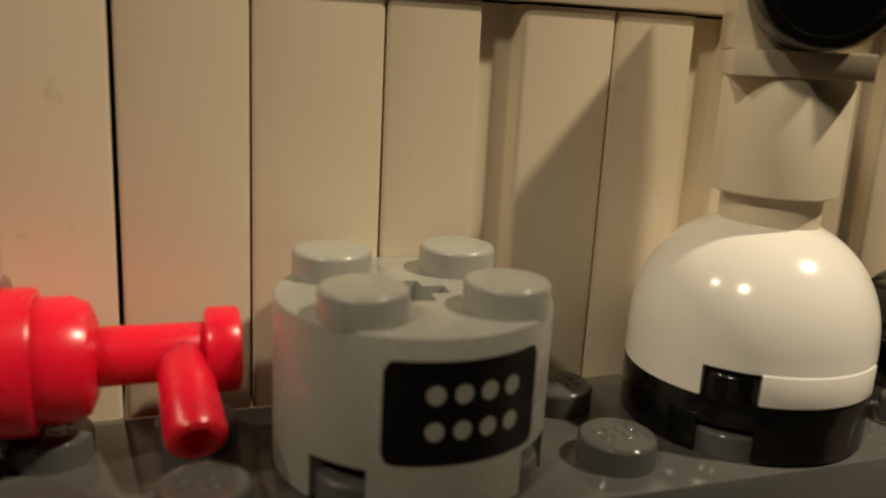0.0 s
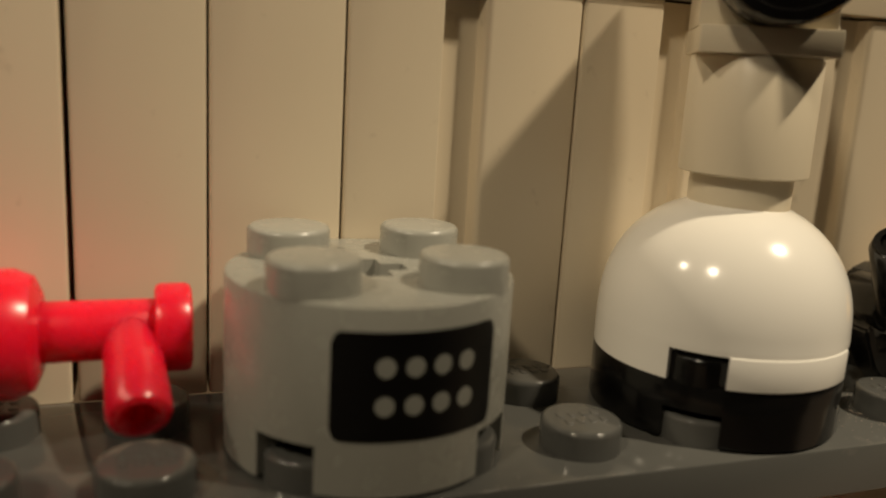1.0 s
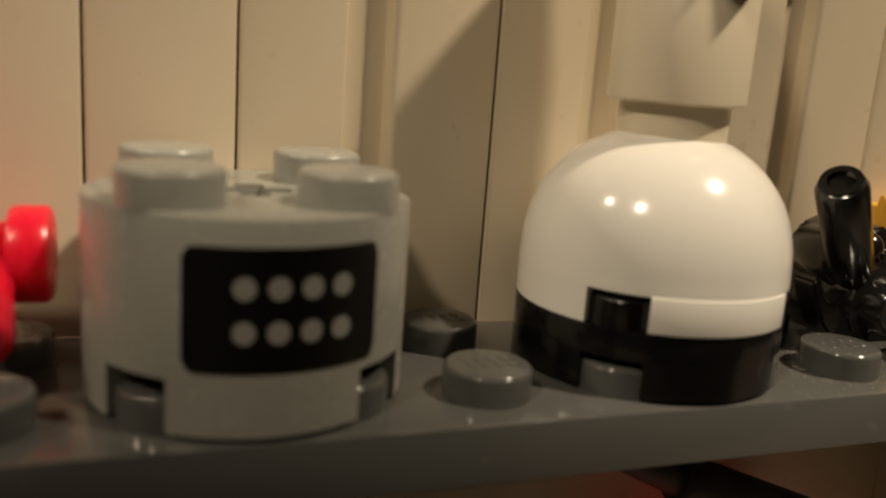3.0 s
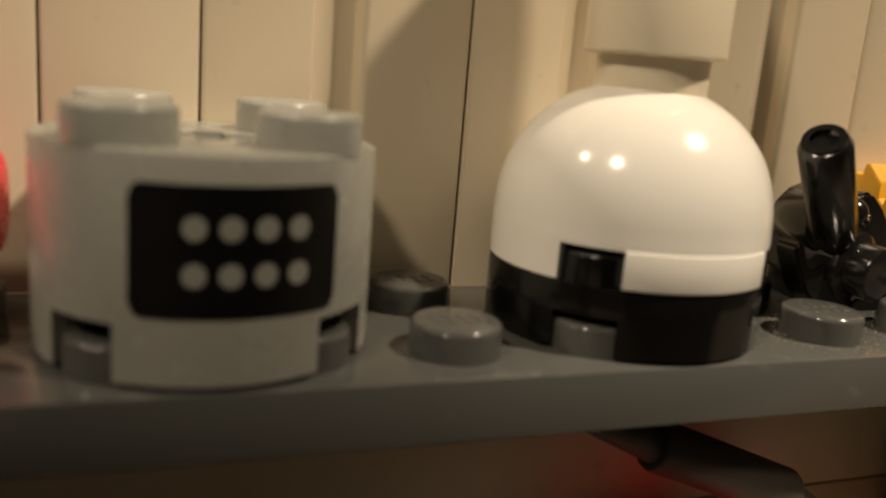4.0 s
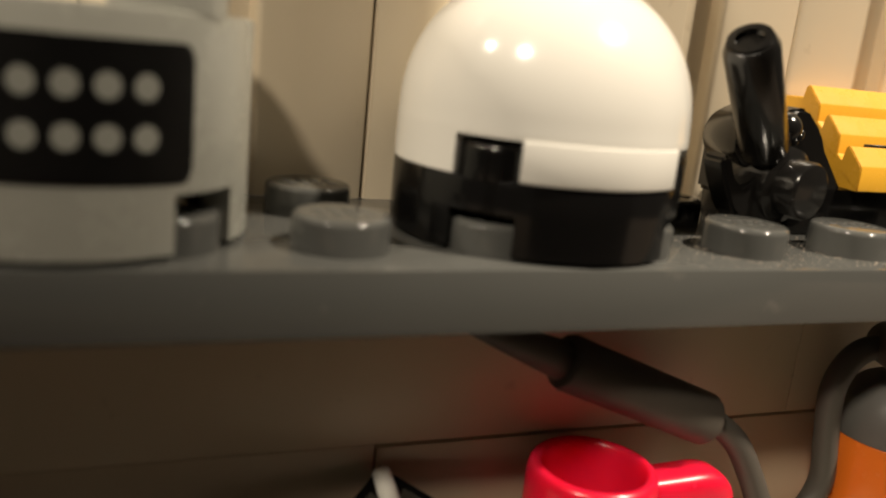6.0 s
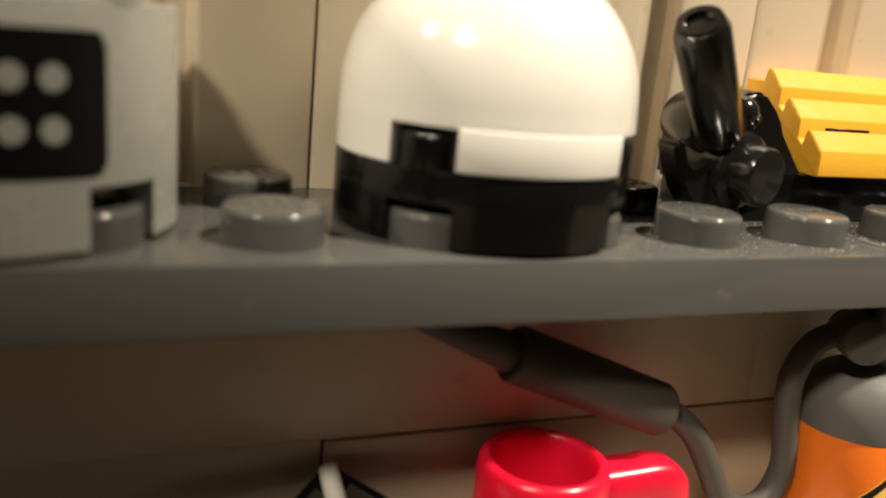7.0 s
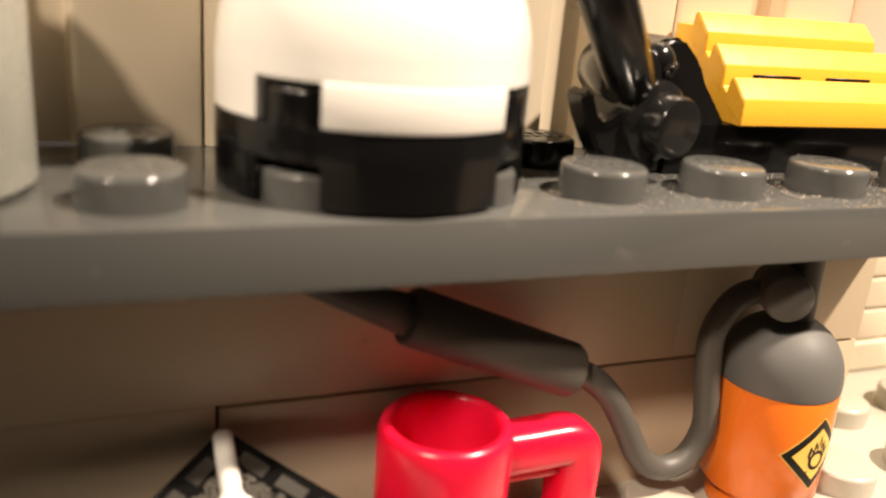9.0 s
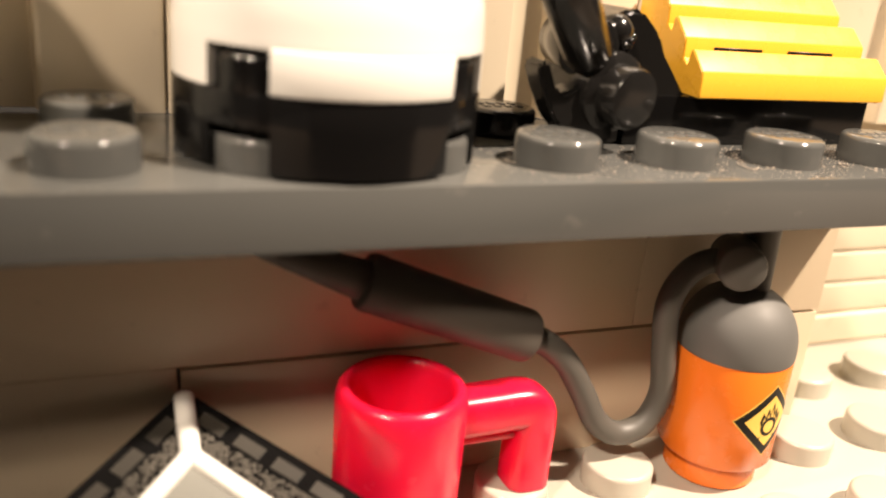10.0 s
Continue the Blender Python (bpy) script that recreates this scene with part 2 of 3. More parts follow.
# ---- plain dark boards added opposite the shelf, unseen, to shade its front ----
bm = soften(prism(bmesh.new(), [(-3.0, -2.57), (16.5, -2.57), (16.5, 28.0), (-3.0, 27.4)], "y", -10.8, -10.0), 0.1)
tagged(part("wall_south", bm, M_TABLE, None, base=(7, -10.4, -2.57)), "unseen dark brown board added to shade the toy shelf front", "wall", kind="structure")
bm = box(bmesh.new(), -19.0, -13.0, -10.8, -10.0, -2.57, 17.7, 0.1)
tagged(part("wall_southwest", bm, M_TABLE, None, base=(-16, -10.4, -2.57)), "unseen low dark brown board added to shade the left shelf front", "wall", kind="structure")

# ---- structure: plate floor, lower brick wall, tall upper wall ----
FLOOR_Z = -2.24
floor = part("floor", box(bmesh.new(), 2.4, 11.2, -0.8, 2.4, FLOOR_Z - 0.32, FLOOR_Z, 0.015), M_FLOOR, None, base=(6.8, 0.8, FLOOR_Z))
tagged(floor, "pale grey studded toy building plate", "floor", kind="structure")
# Unseen plate added under the tile, kept dark to cut bounced light.
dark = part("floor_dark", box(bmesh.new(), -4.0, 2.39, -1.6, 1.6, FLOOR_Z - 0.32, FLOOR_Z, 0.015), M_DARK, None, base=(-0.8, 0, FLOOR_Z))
tagged(dark, "unseen dark grey plate added to cut light bounced up from the floor", "floor", kind="structure")

lower = thing("wall_lower", (1.2, 1.2, FLOOR_Z), "aged white toy brick wall under the grey shelf", "wall", kind="structure")
for x0, x1, z0, z1, y0 in ((-4.0, -1.6, -1.28, -0.325, 0.8), (-1.6, 4.62, -1.28, -0.325, 0.8), (4.62, 6.32, -1.28, -0.325, 0.8),
                           (-4.0, 1.595, -2.24, -1.281, 0.8), (1.61, 6.32, -2.24, -1.305, 0.806)):
    part("brick", box(bmesh.new(), x0 + 0.002, x1 - 0.002, y0, 1.6, z0, z1, 0.006), M_LOWER, lower)

upper = thing("wall_upper", (2.4, 2.0, 0), "aged white toy wall of tall grooved columns", "wall", kind="structure")
WALL_Y, WALL_TOP = 1.6, 2.675


def grooved(x0, x1, groove):
    """A tall wall column; groove: the middle of an upright groove in its face."""
    e, y = 0.03, WALL_Y
    out = [(x0 + 0.006, 2.4), (x0 + 0.006, y + e), (x0 + 0.006 + e * 0.3, y + e * 0.3), (x0 + 0.006 + e, y)]
    if groove:
        out += [(groove - 0.185, y), (groove - 0.172, y + 0.005), (groove - 0.165, y + 0.02), (groove - 0.155, y + 0.117), (groove - 0.145, y + 0.125), (groove + 0.09, y + 0.125), (groove + 0.105, y + 0.117)]
        out += [(groove + 0.175 - 0.055 * math.cos(a), y + 0.055 - 0.055 * math.sin(a)) for a in (0.0, 0.3, 0.6, 0.9, 1.2, 1.57)]
    out += [(x1 - 0.006 - e, y), (x1 - 0.006 - e * 0.3, y + e * 0.3), (x1 - 0.006, y + e), (x1 - 0.006, 2.4)]
    return prism(bmesh.new(), out, "z", 0.0, WALL_TOP)


for x0, x1, g in ((-4.8, -3.2, -4.0), (-3.2, -1.62, -2.4), (-1.6, -0.83, None), (-0.83, 0.0, None), (0.0, 1.625, 0.8), (1.625, 3.2, 2.42),
                  (3.2, 4.8, 4.0), (4.8, 6.4, 5.6), (6.4, 8.0, 7.2), (8.0, 9.6, 8.8)):
    part("column", grooved(x0, x1, g), M_WALL, upper)
bm = box(bmesh.new(), -4.8, 9.6, 1.56, 2.4, WALL_TOP + 0.022, WALL_TOP + 1.0, 0.02)
part("beam", bm, M_WALL, upper)
bm = box(bmesh.new(), -4.8, 9.6, 1.75, 2.4, WALL_TOP, WALL_TOP + 0.022, 0)
part("joint", bm, M_BLACK, upper)

back = thing("wall_back", (8.0, 2.2, FLOOR_Z), "cream toy wall with level grooves", "wall", kind="structure")
for k in range(7):
    z = FLOOR_Z + 0.32 * k
    part("plank", box(bmesh.new(), 6.3, 11.2, 1.87 - (0.03 if k == 0 else 0), 2.4, z + 0.004, z + 0.316, 0.035, 3), M_WALL, back)

# ---- shelf: long dark grey plate ----
shelf = thing("shelf", (1.2, 0.8, -0.32), "dark grey studded toy plate used as a shelf", "shelf")
part("plate", box(bmesh.new(), -4.0, 6.4, 0.0, 1.598, -0.32, 0.0, 0.018), M_DARK, shelf)
STUD_DARK, STUD_BLACK = stud_mesh("stud_dark", M_DARK), stud_mesh("stud_black", M_BLACK)
for i in range(13):
    for j in range(2):
        x, y = -3.6 + 0.8 * i, 0.4 + 0.8 * j
        if j == 1 and 4.2 < x < 6.3:
            continue
        piece("stud", STUD_BLACK if (j == 1 and abs(x - 3.6) < 0.1) else STUD_DARK, shelf, (x, y, 0))

# ---- grey round brick with a printed panel ----
BX, BY, BZ, BH = 0.0, 0.8, 0.03, 0.975
brick = thing("round_brick", (BX, BY, BZ), "light grey round toy brick with black dotted panel print", "toy brick")
part("body", drum(bmesh.new(), (BX, BY), 0.8, BZ, BZ + BH, 0.25, half=0.175, hole=(0.2, 0.075), roof=0.3), M_GREY, brick)
STUD_GREY = stud_mesh("stud_grey", M_GREY, marks=False)
for dx in (-0.4, 0.4):
    for dy in (-0.4, 0.4):
        piece("stud", STUD_GREY, brick, (BX + dx, BY + dy, BZ + BH))
panel = part("panel", bend(bmesh.new(), (BX, BY), 0.803, strip_cells(-0.385, 0.535, 0.325, 0.885, 0.06, 44)), M_PRINT, brick, "black printed panel")
for row in (0.708, 0.512):
    for k in range(4):
        u = -0.118 + 0.147 * k
        bm = bend(bmesh.new(), (BX, BY), 0.806, [[(u + 0.05 * math.cos(a), row + 0.052 * math.sin(a)) for a in (2 * math.pi * n / 24 for n in range(24))]])
        part("dot", bm, M_DOT, panel)

# ---- white domed machine: black round plate, dome, neck, block, black disc ----
DX, DY = 2.4, 0.8
dome = thing("toy_robot_base", (DX, DY, 0), "white toy dome on black round plate under a black disc", "toy machine")
part("round_plate", drum(bmesh.new(), (DX, DY), 0.8, 0.02, 0.385, 0.2), M_BLACK, dome, "glossy black round plate with notches")
for dx in (-0.4, 0.4):
    for dy in (-0.4, 0.4):
        piece("stud", STUD_BLACK, dome, (DX + dx, DY + dy, 0.385))
prof = [(0.7995, 0.625)]
for k in range(1, 25):
    t = k / 24 * 0.985
    prof.append((0.797 * (1 - t ** 2.2) ** (1 / 2.15), 0.63 + 0.80 * t))
part("dome", drum(bmesh.new(), (DX, DY), 0.80, 0.388, 0.635, 0.197, roof=0.05, profile=prof), M_WHITE, dome, "glossy white dome")
bm = bmesh.new()
a0, a1, n, rows = 237.5, 302.5, 24, []  # shallow raised skirt between the front notches
for rad, z in ((0.79, 0.39), (0.808, 0.392), (0.811, 0.40), (0.811, 0.578), (0.808, 0.586), (0.79, 0.592)):
    rows.append([bm.verts.new((DX + rad * math.cos(radians(a0 + (a1 - a0) * i / n)), DY + rad * math.sin(radians(a0 + (a1 - a0) * i / n)), z)) for i in range(n + 1)])
for p, q in zip(rows, rows[1:] + rows[:1]):
    for i in range(n):
        bm.faces.new((p[i], p[i + 1], q[i + 1], q[i]))
bm.faces.new([p[0] for p in rows]), bm.faces.new([p[-1] for p in rows])
part("skirt", bm, M_WHITE, dome)
NZ = 1.30
bm = lathe(bmesh.new(), [(0, NZ - 0.08), (0.32, NZ - 0.08), (0.32, NZ + 0.265), (0.385, NZ + 0.275), (0.4, NZ + 0.285), (0.4, NZ + 0.98), (0.385, NZ + 1.0), (0, NZ + 1.0)], Matrix.Translation((DX + 0.03, DY, 0)), 64)
part("neck", bm, M_NECK, dome)
TURN = Matrix.Translation((DX + 0.03, DY, NZ + 1.0)) @ Matrix.Rotation(radians(-30), 4, "Z")
bm = box(bmesh.new(), -0.4, 0.4, -0.22, 0.4, 0.16, 0.96, 0.015, 2, TURN)
box(bm, -0.4, 0.4, -0.4, 0.4, 0.002, 0.16, 0.015, 2, TURN)
part("block", bm, M_NECK, dome)
bm = lathe(bmesh.new(), rounded(0.24, -0.02, 0.24, 0.17, 0.02), TURN @ axis_frame((0, -0.22, 0.56), (0, -1, 0)), 40)
part("side_stud", bm, M_NECK, dome)
bm = lathe(bmesh.new(), [(0, 0.02), (0.36, 0.02), (0.4, 0.04), (0.4, 0.42), (0.385, 0.445), (0.33, 0.45), (0.32, 0.435), (0, 0.435)], TURN @ axis_frame((0.03, -0.22, 0.56), (0, -1, 0)), 64)
part("disc", bm, M_BLACK, dome, "black round disc")

# ---- red nozzle lying along the shelf ----
RX, RY, RZ = -1.26, 1.14, 0.60
nozzle = thing("toy_nozzle", (-2.4, RY, 0), "glossy red plastic toy nozzle with a hollow side handle", "toy nozzle")
AX = axis_frame((0, RY, RZ), (1, 0, 0))
part("rod", lathe(bmesh.new(), rounded(0.17, -1.84, 0.165, -1.06, 0.01), AX, 40), M_RED, nozzle)
part("end_cap", lathe(bmesh.new(), rounded(0.25, -1.15, 0.25, -0.95, 0.035), AX, 48), M_RED, nozzle)
part("collar", lathe(bmesh.new(), rounded(0.35, -2.24, 0.35, -1.72, 0.13), AX, 48), M_RED, nozzle)
part("barrel", lathe(bmesh.new(), rounded(0.405, -2.94, 0.405, -2.02, 0.02), AX, 48), M_RED, nozzle)
part("handle", lathe(bmesh.new(), rounded(0.15, 0.0, 0.165, 0.66, 0.045, (0.075, 0.2)), axis_frame((RX - 0.02, RY, RZ), (0.05, -0.54, -0.26)), 40), M_RED, nozzle)
part("support", lathe(bmesh.new(), rounded(0.3, 0.17, 0.3, 0.34, 0.02), Matrix.Translation((-2.4, RY, 0)), 40), M_BLACK, nozzle, "black round support")
dish = thing("toy_dish", (-2.8, 1.3, 0), "pale grey toy dish standing behind the red nozzle", "toy dish")
part("dish", lathe(bmesh.new(), [(0, -2.36), (0.40, -2.31), (0.49, -2.23), (0.505, -2.19), (0.475, -2.20), (0.39, -2.27), (0, -2.31)], axis_frame((0, 1.24, 0.545), (1, 0, 0)), 48), M_FLOOR, dish)

# ---- black joint with a lever on the shelf ----
arm = thing("toy_lever", (4.1, 1.1, 0), "glossy black toy lever on a clip joint", "toy lever")
bm = prism(bmesh.new(), [(4.08, 0.0), (4.29, 0.0), (4.29, 0.45), (4.25, 0.54), (4.12, 0.54), (4.08, 0.46), (4.08, 0.2)], "y", 0.84, 1.45)
soften(bm, 0.02, 2)
part("base", bm, M_WORN, arm)
bm = prism(bmesh.new(), [(3.56, 0.49), (3.61, 0.36), (3.70, 0.19), (3.84, 0.06), (4.12, 0.06), (4.12, 0.40), (3.97, 0.47), (3.92, 0.47), (3.83, 0.385), (3.76, 0.34), (3.71, 0.35), (3.68, 0.41), (3.635, 0.52), (3.58, 0.52)], "y", 0.66, 0.86)
part("clip", soften(bm, 0.02, 4), M_WORN, arm)
part("barrel", lathe(bmesh.new(), rounded(0.19, 0, 0.19, 0.5, 0.03), axis_frame((3.92, 0.74, 0.60), (0.25, 1, 0)), 40), M_WORN, arm)
bm = lathe(bmesh.new(), [(0, -0.3), (0.22, -0.3), (0.245, -0.14), (0.245, 0.02), (0.238, 0.045), (0.21, 0.06), (0.185, 0.07), (0.18, 0.20), (0.172, 0.215), (0.15, 0.222), (0, 0.222)], axis_frame((4.09, 0.72, 0.35), (0.22, -0.95, -0.05)), 40)
part("pin", bm, M_WORN, arm)
bm = prism(bmesh.new(), [(3.98, 0.2), (4.76, 0.2), (4.76, 0.29), (4.54, 0.56), (4.48, 0.68), (4.33, 0.82), (4.24, 0.83), (4.06, 0.76), (3.98, 0.60)], "y", 0.83, 1.4)
part("knuckle", soften(bm, 0.03, 3), M_WORN, arm)
bm = lathe(bmesh.new(), [(0.11 * math.sin(a), 0.11 * math.cos(a)) for a in (math.pi * k / 12 for k in range(13))], Matrix.Translation((4.13, 0.82, 0.69)), 24)
for dx, dz in ((0.03, -0.05), (0.06, -0.02), (0.09, 0.0), (0.11, 0.04), (0.07, -0.07), (0.11, -0.06)):  # tiny bumps added to catch sparkling glints
    lathe(bm, [(0.026 * math.sin(a), 0.026 * math.cos(a)) for a in (math.pi * k / 8 for k in range(9))], Matrix.Translation((4.13 + dx, 0.825 - math.sqrt(max(0.0121 - dx * dx - (dz - 0.02) ** 2, 0.0)), 0.67 + dz)), 12)
part("ball", bm, M_WORN, arm)
part("lever", lathe(bmesh.new(), rounded(0.15, -0.1, 0.155, 0.80, 0.075, (0.072, 0.03)), axis_frame((3.88, 0.70, 0.60), (-0.46, -0.26, 0.58)), 40), M_WORN, arm)

# ---- yellow grille slope on a black plate ----
base = thing("black_plate", (5.3, 1.2, 0), "glossy black toy plate under the yellow grille", "toy plate")
part("plate", box(bmesh.new(), 4.3, 6.3, 0.82, 1.59, 0.004, 0.32, 0.015), M_BLACK, base)
grille = thing("toy_grille", (5.55, 1.15, 0.29), "bright yellow toy grille slope with three ribs", "toy brick")
GX0, GX1, GZ = 4.765, 6.34, 0.03


def slant_end(bm, lift=GZ):
    """Cuts the end of the slope back along one slanting plane and lifts it onto its plate."""
    for v in bm.verts:
        v.co.z += lift
        if v.co.x < 5:
            v.co.x += (v.co.y - 0.74) * 0.05 - (v.co.z - lift - 0.3) * 0.03
    return bm


bm = prism(bmesh.new(), [(0.75, 0.288), (1.58, 0.288), (1.58, 0.86), (1.40, 0.86), (0.80, 0.37), (0.75, 0.35)], "x", GX0 + 0.004, GX1 - 0.03)
part("wedge", soften(slant_end(bm), 0.006, 1), M_YELLOW, grille)
for k in range(3):
    y0, z0 = 0.74 + 0.235 * k, 0.475 + 0.185 * k
    out = [(y0, z0 - 0.185), (y0 + 0.20, z0 - 0.06), (y0 + 0.165, z0 + 0.085), (y0 + 0.15, z0 + 0.10), (y0 + 0.13, z0 + 0.10), (y0 + 0.012, z0 - 0.012), (y0, z0 - 0.03)]
    part("rib", soften(slant_end(prism(bmesh.new(), out, "x", GX0, GX1 - 0.04 * k)), 0.007, 2), M_YELLOW, grille)
for x0 in (5.0, 5.62):
    part("slot", box(bmesh.new(), x0, x0 + 0.4, 0.968, 0.99, 0.56 + GZ, 0.588 + GZ, 0.004, 1), M_PRINT, grille, "dark slot between the ribs")

# ---- red mug on the floor ----
MX, MY = 2.79, 0.36
mug = thing("toy_mug", (MX, MY, FLOOR_Z), "glossy red plastic toy mug with a square handle", "mug")
bm = lathe(bmesh.new(), [(0, FLOOR_Z + 0.004), (0.33, FLOOR_Z + 0.004), (0.375, FLOOR_Z + 0.04), (0.385, -1.42), (0.382, -1.345), (0.372, -1.302), (0.355, -1.278), (0.332, -1.272), (0.312, -1.280), (0.298, -1.305), (0.292, -1.36), (0.29, -1.66), (0.27, -1.71), (0.2, -1.73), (0, -1.735)], Matrix.Translation((MX, MY, 0)), 64)
part("cup", bm, M_MUG, mug)
bm = sweep(bmesh.new(), [(MX + 0.345, MY, -1.51), (3.35, MY, -1.505), (3.55, MY, -1.50), (3.625, MY, -1.53), (3.65, MY, -1.61), (3.65, MY, -1.85), (3.65, MY, -2.06)], 0.145, 24, square=3.2)
part("handle", bm, M_MUG, mug)
# Added bar stands for bounced light along the handle's lower edge.
part("handle_rib", box(bmesh.new(), MX + 0.34, 3.56, MY - 0.075, MY + 0.075, -1.705, -1.655, 0.02), M_MUG, mug)

# ---- orange canister with hose and spray handle ----
CX, CY = 5.18, 0.4
can = thing("toy_canister", (CX, CY, FLOOR_Z), "orange toy canister with a dark grey cap and yellow hazard label", "canister")
bm = lathe(bmesh.new(), [(0, FLOOR_Z + 0.004), (0.30, FLOOR_Z + 0.004), (0.315, FLOOR_Z + 0.02), (0.315, FLOOR_Z + 0.19), (0.375, FLOOR_Z + 0.2), (0.39, FLOOR_Z + 0.22), (0.39, -1.30), (0.38, -1.285), (0, -1.285)], Matrix.Translation((CX, CY, 0)), 64)
part("body", bm, M_ORANGE, can)
dom = [(0, -1.285), (0.388, -1.285), (0.39, -1.27)] + [(0.39 * math.cos(a) ** 0.85, -1.24 + 0.40 * math.sin(a)) for a in (math.pi / 2 * k / 14 for k in range(14))] + [(0, -0.84)]
part("cap", lathe(bmesh.new(), dom, Matrix.Translation((CX, CY, 0)), 64), M_CAP, can, "matt dark grey domed cap")


def diamond(half_u, half_v, n=16):
    cells = []
    for i in range(n):
        a, b = -half_u + 2 * half_u * i / n, -half_u + 2 * half_u * (i + 1) / n
        ha, hb = half_v * (1 - abs(a) / half_u), half_v * (1 - abs(b) / half_u)
        q = [(a, LZ - ha), (b, LZ - hb), (b, LZ + hb), (a, LZ + ha)]
        if ha < 1e-9:
            q = q[:3]
        elif hb < 1e-9:
            q = [q[0], q[1], q[3]]
        cells.append(q)
    return cells


LZ, LU = -1.65, 0.06
label = part("label", bend(bmesh.new(), (CX, CY), 0.3925, diamond(0.275, 0.265), LU), M_LABEL, can, "yellow hazard label with a black border and flame sign")
bm = bend(bmesh.new(), (CX, CY), 0.3945, diamond(0.264, 0.254), LU)
part("border", bm, M_PRINT, label)
part("field", bend(bmesh.new(), (CX, CY), 0.3965, diamond(0.195, 0.188), LU), M_LABEL, label)
RO, RI, RC = 0.07, 0.047, LZ - 0.04


def spoke(a, rad):
    return (rad * math.cos(a), RC + rad * math.sin(a))


ring = [[spoke(a, RO), spoke(b, RO), spoke(b, RI), spoke(a, RI)] for a, b in ((2 * math.pi * k / 24, 2 * math.pi * (k + 1) / 24) for k in range(24))]
tips = [(-0.085, 0.00), (-0.07, 0.07), (-0.045, 0.03), (-0.03, 0.10), (-0.008, 0.05), (0.012, 0.14), (0.03, 0.055), (0.05, 0.095), (0.06, 0.03), (0.085, 0.06), (0.085, 0.0)]
flame = [[(x0, LZ + y0), (x1, LZ + y1), (x1 * 0.82, LZ + y1 - 0.03), (x0 * 0.82, LZ + y0 - 0.03)] for (x0, y0), (x1, y1) in zip(tips, tips[1:])]
foot = [[(-0.07, RC - 0.082), (0.07, RC - 0.082), (0.07, RC - 0.07), (-0.07, RC - 0.07)]]
part("sign", bend(bmesh.new(), (CX, CY), 0.3985, ring + flame + foot, LU), M_PRINT, label)

spray = thing("toy_hose", (CX, CY, -0.9), "dark grey rubber toy hose with a thick spray handle", "hose")
bm = lathe(bmesh.new(), [(0, -0.87), (0.125, -0.87), (0.115, -0.45), (0.125, -0.42), (0.19, -0.40), (0.2, -0.385), (0.2, -0.325), (0, -0.325)], Matrix.Translation((CX + 0.04, CY + 0.02, 0)), 32)
part("stem", bm, M_HOSE, spray)
part("knob", lathe(bmesh.new(), rounded(0.155, 0.0, 0.152, 0.40, 0.035), axis_frame((5.10, 0.52, -0.66), (-0.50, -0.84, 0.08)), 40), M_HOSE, spray)
bm = sweep(bmesh.new(), [(5.06, 0.40, -0.70), (4.86, 0.42, -0.66), (4.68, 0.42, -0.74), (4.58, 0.42, -0.95), (4.62, 0.42, -1.3), (4.66, 0.42, -1.6), (4.56, 0.42, -1.82), (4.36, 0.42, -1.87),
                         (4.18, 0.42, -1.75), (4.04, 0.42, -1.52), (3.88, 0.42, -1.28), (3.70, 0.43, -1.13), (3.50, 0.43, -1.06)], 0.082)
part("hose", bm, M_HOSE, spray)
A, B = Vector((2.545, 0.46, -0.665)), Vector((3.60, 0.42, -1.085))
part("spray_handle", lathe(bmesh.new(), rounded(0.165, 0.0, 0.165, (B - A).length, 0.035), axis_frame(A, B - A), 48), M_GRIP, spray)
part("spray_tip", lathe(bmesh.new(), rounded(0.05, -0.75, 0.12, 0.05, 0.015), axis_frame(A, B - A), 32), M_GRIP, spray)

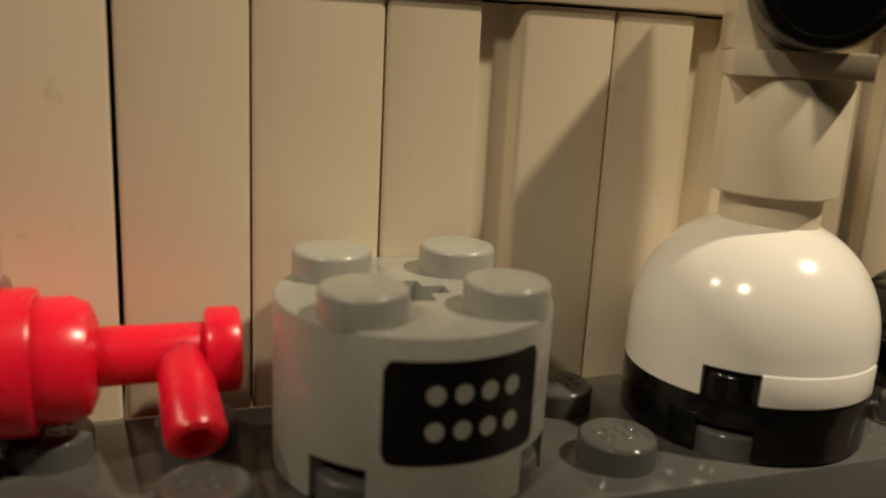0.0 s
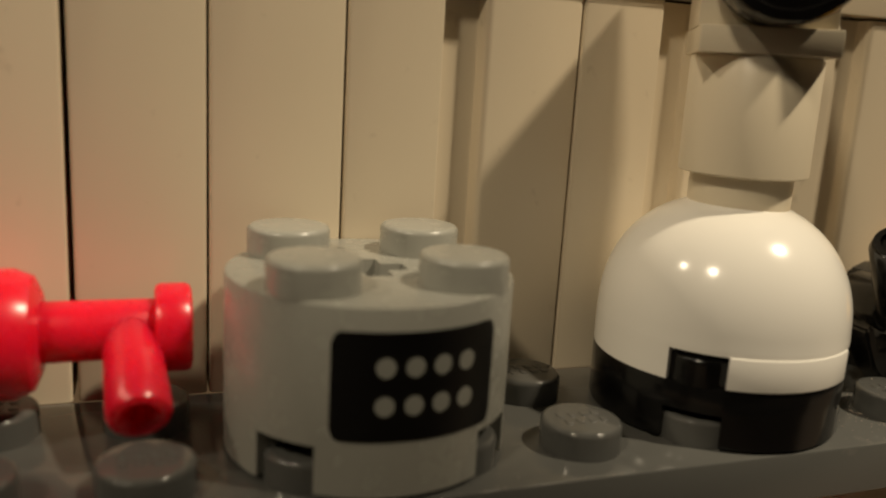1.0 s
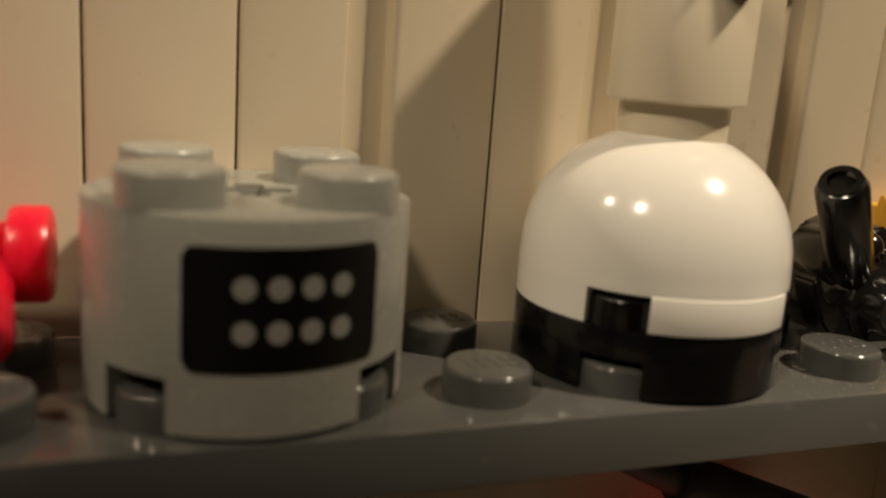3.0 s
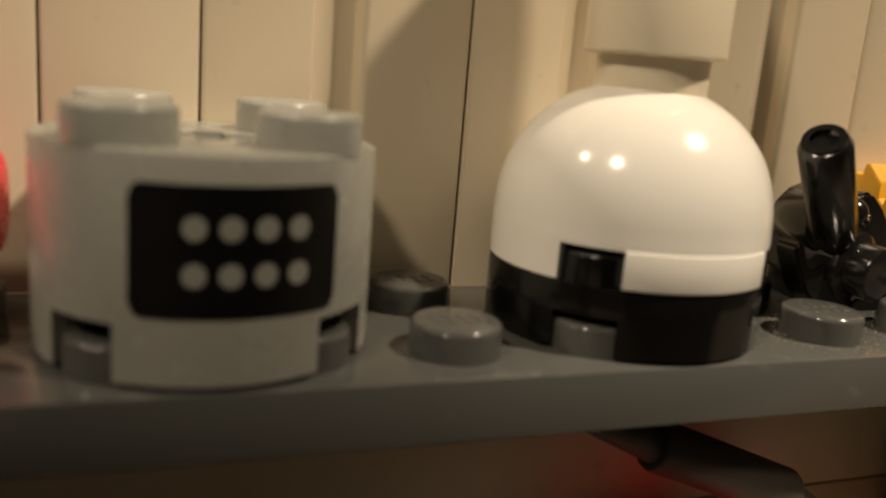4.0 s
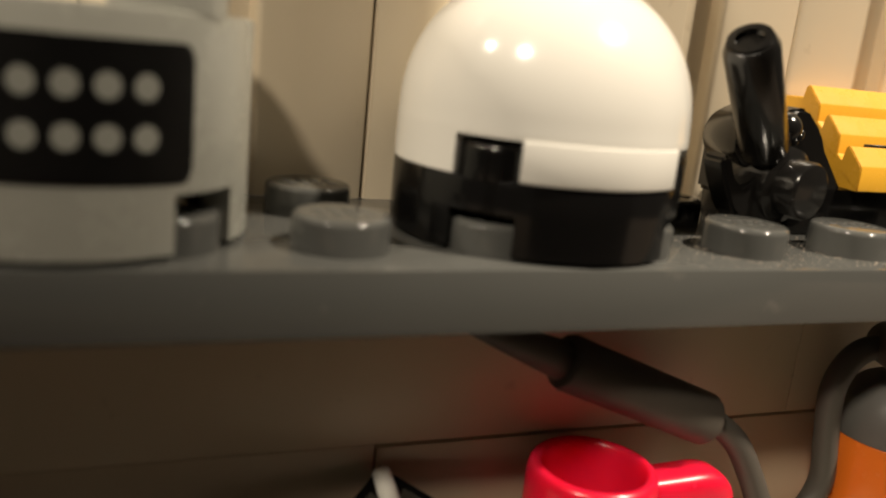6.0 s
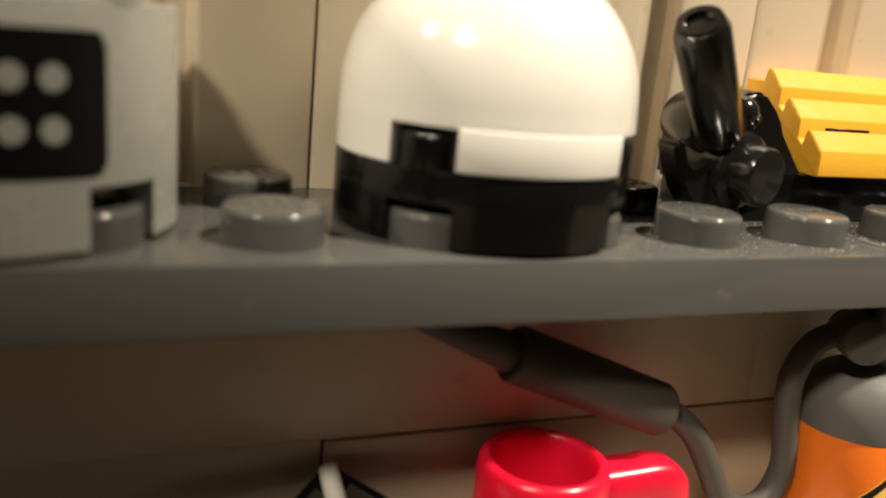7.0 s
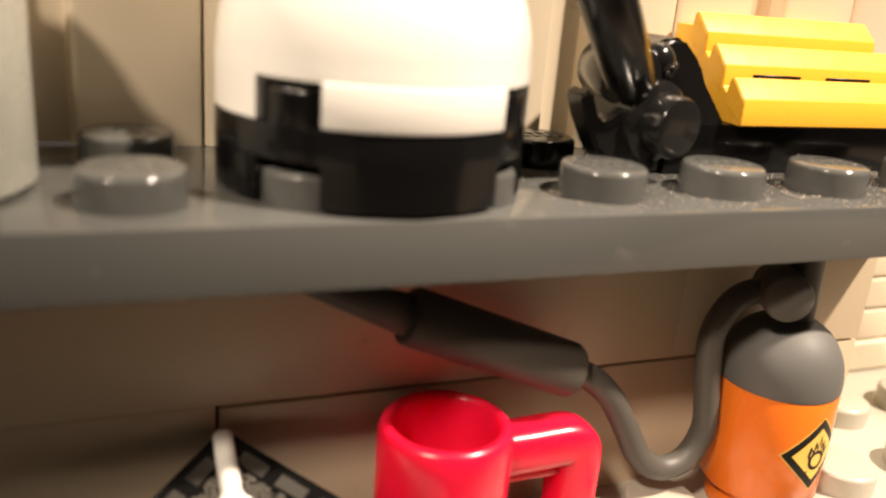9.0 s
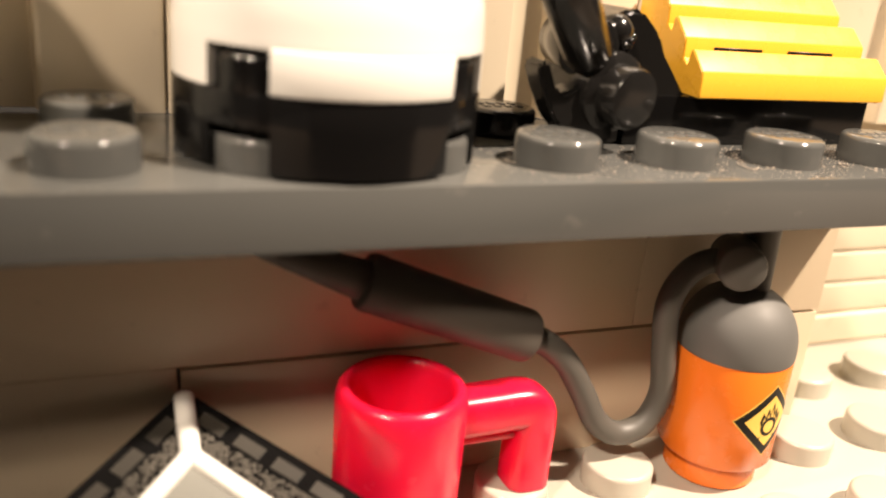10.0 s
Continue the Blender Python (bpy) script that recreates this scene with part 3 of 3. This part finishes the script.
# ---- framed square tile leaning on the wall ----
TM = Matrix.Translation((1.62, 0.75, -1.40)) @ Matrix.Rotation(radians(21.8), 4, "X") @ Matrix.Rotation(radians(225), 4, "Z")
tile = thing("leaning_tile", (1.62, -0.3, FLOOR_Z), "square black toy tile with white ridges leaning on the wall", "toy tile")
S = 1.6
part("slab", box(bmesh.new(), 0, S, 0, S, -0.12, 0, 0.01, 2, TM), M_BLACK, tile)
part("field", box(bmesh.new(), 0.35, S - 0.04, 0.35, S - 0.04, 0.002, 0.02, 0.01, 2, TM), M_FIELD, tile, "light grey middle field")
grit = random.Random(9)
for flip in (False, True):
    for k in range(5):
        a, b = (0.19 + 0.25 * k, 0.36 + 0.25 * k), (0.05, 0.13)
        d = (*b, *a) if flip else (*a, *b)
        part("cell", box(bmesh.new(), d[0], d[1], d[2], d[3], 0.001, 0.008, 0.002, 1, TM), M_CELL, tile)
    bm = bmesh.new()
    for k in range(900):
        u, v, z = grit.uniform(0.17, S - 0.03), grit.uniform(0.15, 0.30), grit.uniform(0.006, 0.014)
        m = TM @ Matrix.Translation((v, u, 0) if flip else (u, v, 0)) @ Matrix.Rotation(grit.uniform(0, 6), 4, "Z") @ Matrix.Diagonal((z * 1.2, z, z * 1.3, 1))
        vs = [bm.verts.new(m @ Vector(p)) for p in ((1, 0, 0), (0, 1, 0), (-1, 0, 0), (0, -1, 0), (0, 0, 1))]
        for i in range(4):
            bm.faces.new((vs[i], vs[(i + 1) % 4], vs[4]))
    tagged(part("grain_band", bm, M_GRAIN, tile, "dark speckled gritty band", smooth=False), kind="stuff")
    pts = [(0.315, 0.315, 0.02), (0.335, 0.8, 0.02), (0.335, S - 0.03, 0.02)] if not flip else [(0.315, 0.315, 0.02), (0.8, 0.335, 0.02), (S - 0.03, 0.335, 0.02)]
    part("ridge", sweep(bmesh.new(), [TM @ Vector(p) for p in pts], 0.05), M_WHITE, tile, "raised white ridge")
part("ridge", sweep(bmesh.new(), [TM @ Vector(p) for p in ((0.03, 0.03, 0.0), (0.17, 0.17, 0.01), (0.34, 0.34, 0.02))], 0.058), M_WHITE, tile, "raised white ridge")

# ---- dust and crumbs on the shelf, with specks for edge glints ----
bm = bmesh.new()
rng = random.Random(5)
for k in range(1700):
    if k % 3:  # gathered round the studs
        sx, sy, a = rng.choice((3.6, 4.4, 5.2, 6.0)), 0.4, rng.uniform(0, 2 * math.pi)
        d = 0.25 + abs(rng.gauss(0, 0.07))
        x, y = sx + d * math.cos(a), sy + d * math.sin(a)
    else:
        x, y = rng.uniform(3.05, 6.3), rng.uniform(0.04, 0.8)
    if k % 30 == 7:  # specks put along the front edge as glints of its worn rim
        x, y = rng.uniform(-1.5, 6.3), rng.uniform(0.004, 0.03)
    if k % 40 == 0:
        x, y = rng.uniform(-1.2, 3.2), rng.uniform(0.05, 1.5)
    if (x - DX) ** 2 + (y - DY) ** 2 < 0.7 or (x - BX) ** 2 + (y - BY) ** 2 < 0.7 or not 0.003 < y < 1.5:
        continue
    cx = round((x + 0.4) / 0.8) * 0.8 - 0.4
    on = any((x - sx) ** 2 + (y - sy) ** 2 < 0.24 ** 2 for sx in (cx - 0.8, cx, cx + 0.8) for sy in (0.4, 1.2))
    if on and rng.random() < 0.75:
        continue
    size = rng.uniform(0.0016, 0.004) * (2.5 if k % 25 == 0 else 1)
    m = Matrix.Translation((x, y, (0.17 if on else 0.0) + size * 0.3)) @ Matrix.Rotation(rng.uniform(0, 6), 4, "Z") @ Matrix.Diagonal((size * rng.uniform(0.7, 2.2), size, size * 0.7, 1))
    vs = [bm.verts.new(m @ Vector(p)) for p in ((1, 0, 0), (0, 1, 0), (-1, 0, 0), (0, -1, 0), (0, 0, 1), (0, 0, -1))]
    for i in range(4):
        bm.faces.new((vs[i], vs[(i + 1) % 4], vs[4])), bm.faces.new((vs[(i + 1) % 4], vs[i], vs[5]))
for x, y, z in ((3.7, 0.62, 0.0), (4.85, 0.2, 0.0), (5.65, 0.3, 0.0)):  # a few short hairs
    q = [Vector((x + rng.uniform(-0.05, 0.05) * k, y + rng.uniform(-0.04, 0.04) * k, z + 0.004 + (0.04 if z else 0.008) * k / 3)) for k in range(4)]
    sweep(bm, q, 0.0035, 6, 4)
tagged(part("dust", bm, M_CRUMB, None, base=(4, 0.4, 0)), "brownish dust, crumbs and edge glint specks on the grey shelf", "dust", kind="stuff")

# ---- floor studs ----
STUD_FLOOR = stud_mesh("stud_floor", M_FLOOR, marks=False)
for i in range(10):
    for j in range(3):
        x, y = 2.8 + 0.8 * i, -0.4 + 0.8 * j
        if (abs(x - 2.8) < 0.1 and abs(y - 0.4) < 0.1) or (abs(x - 5.2) < 0.1 and abs(y - 0.4) < 0.1) or (y > 0.8 and x < 6.3):
            continue
        piece("stud", STUD_FLOOR, floor, (x, y, FLOOR_Z))
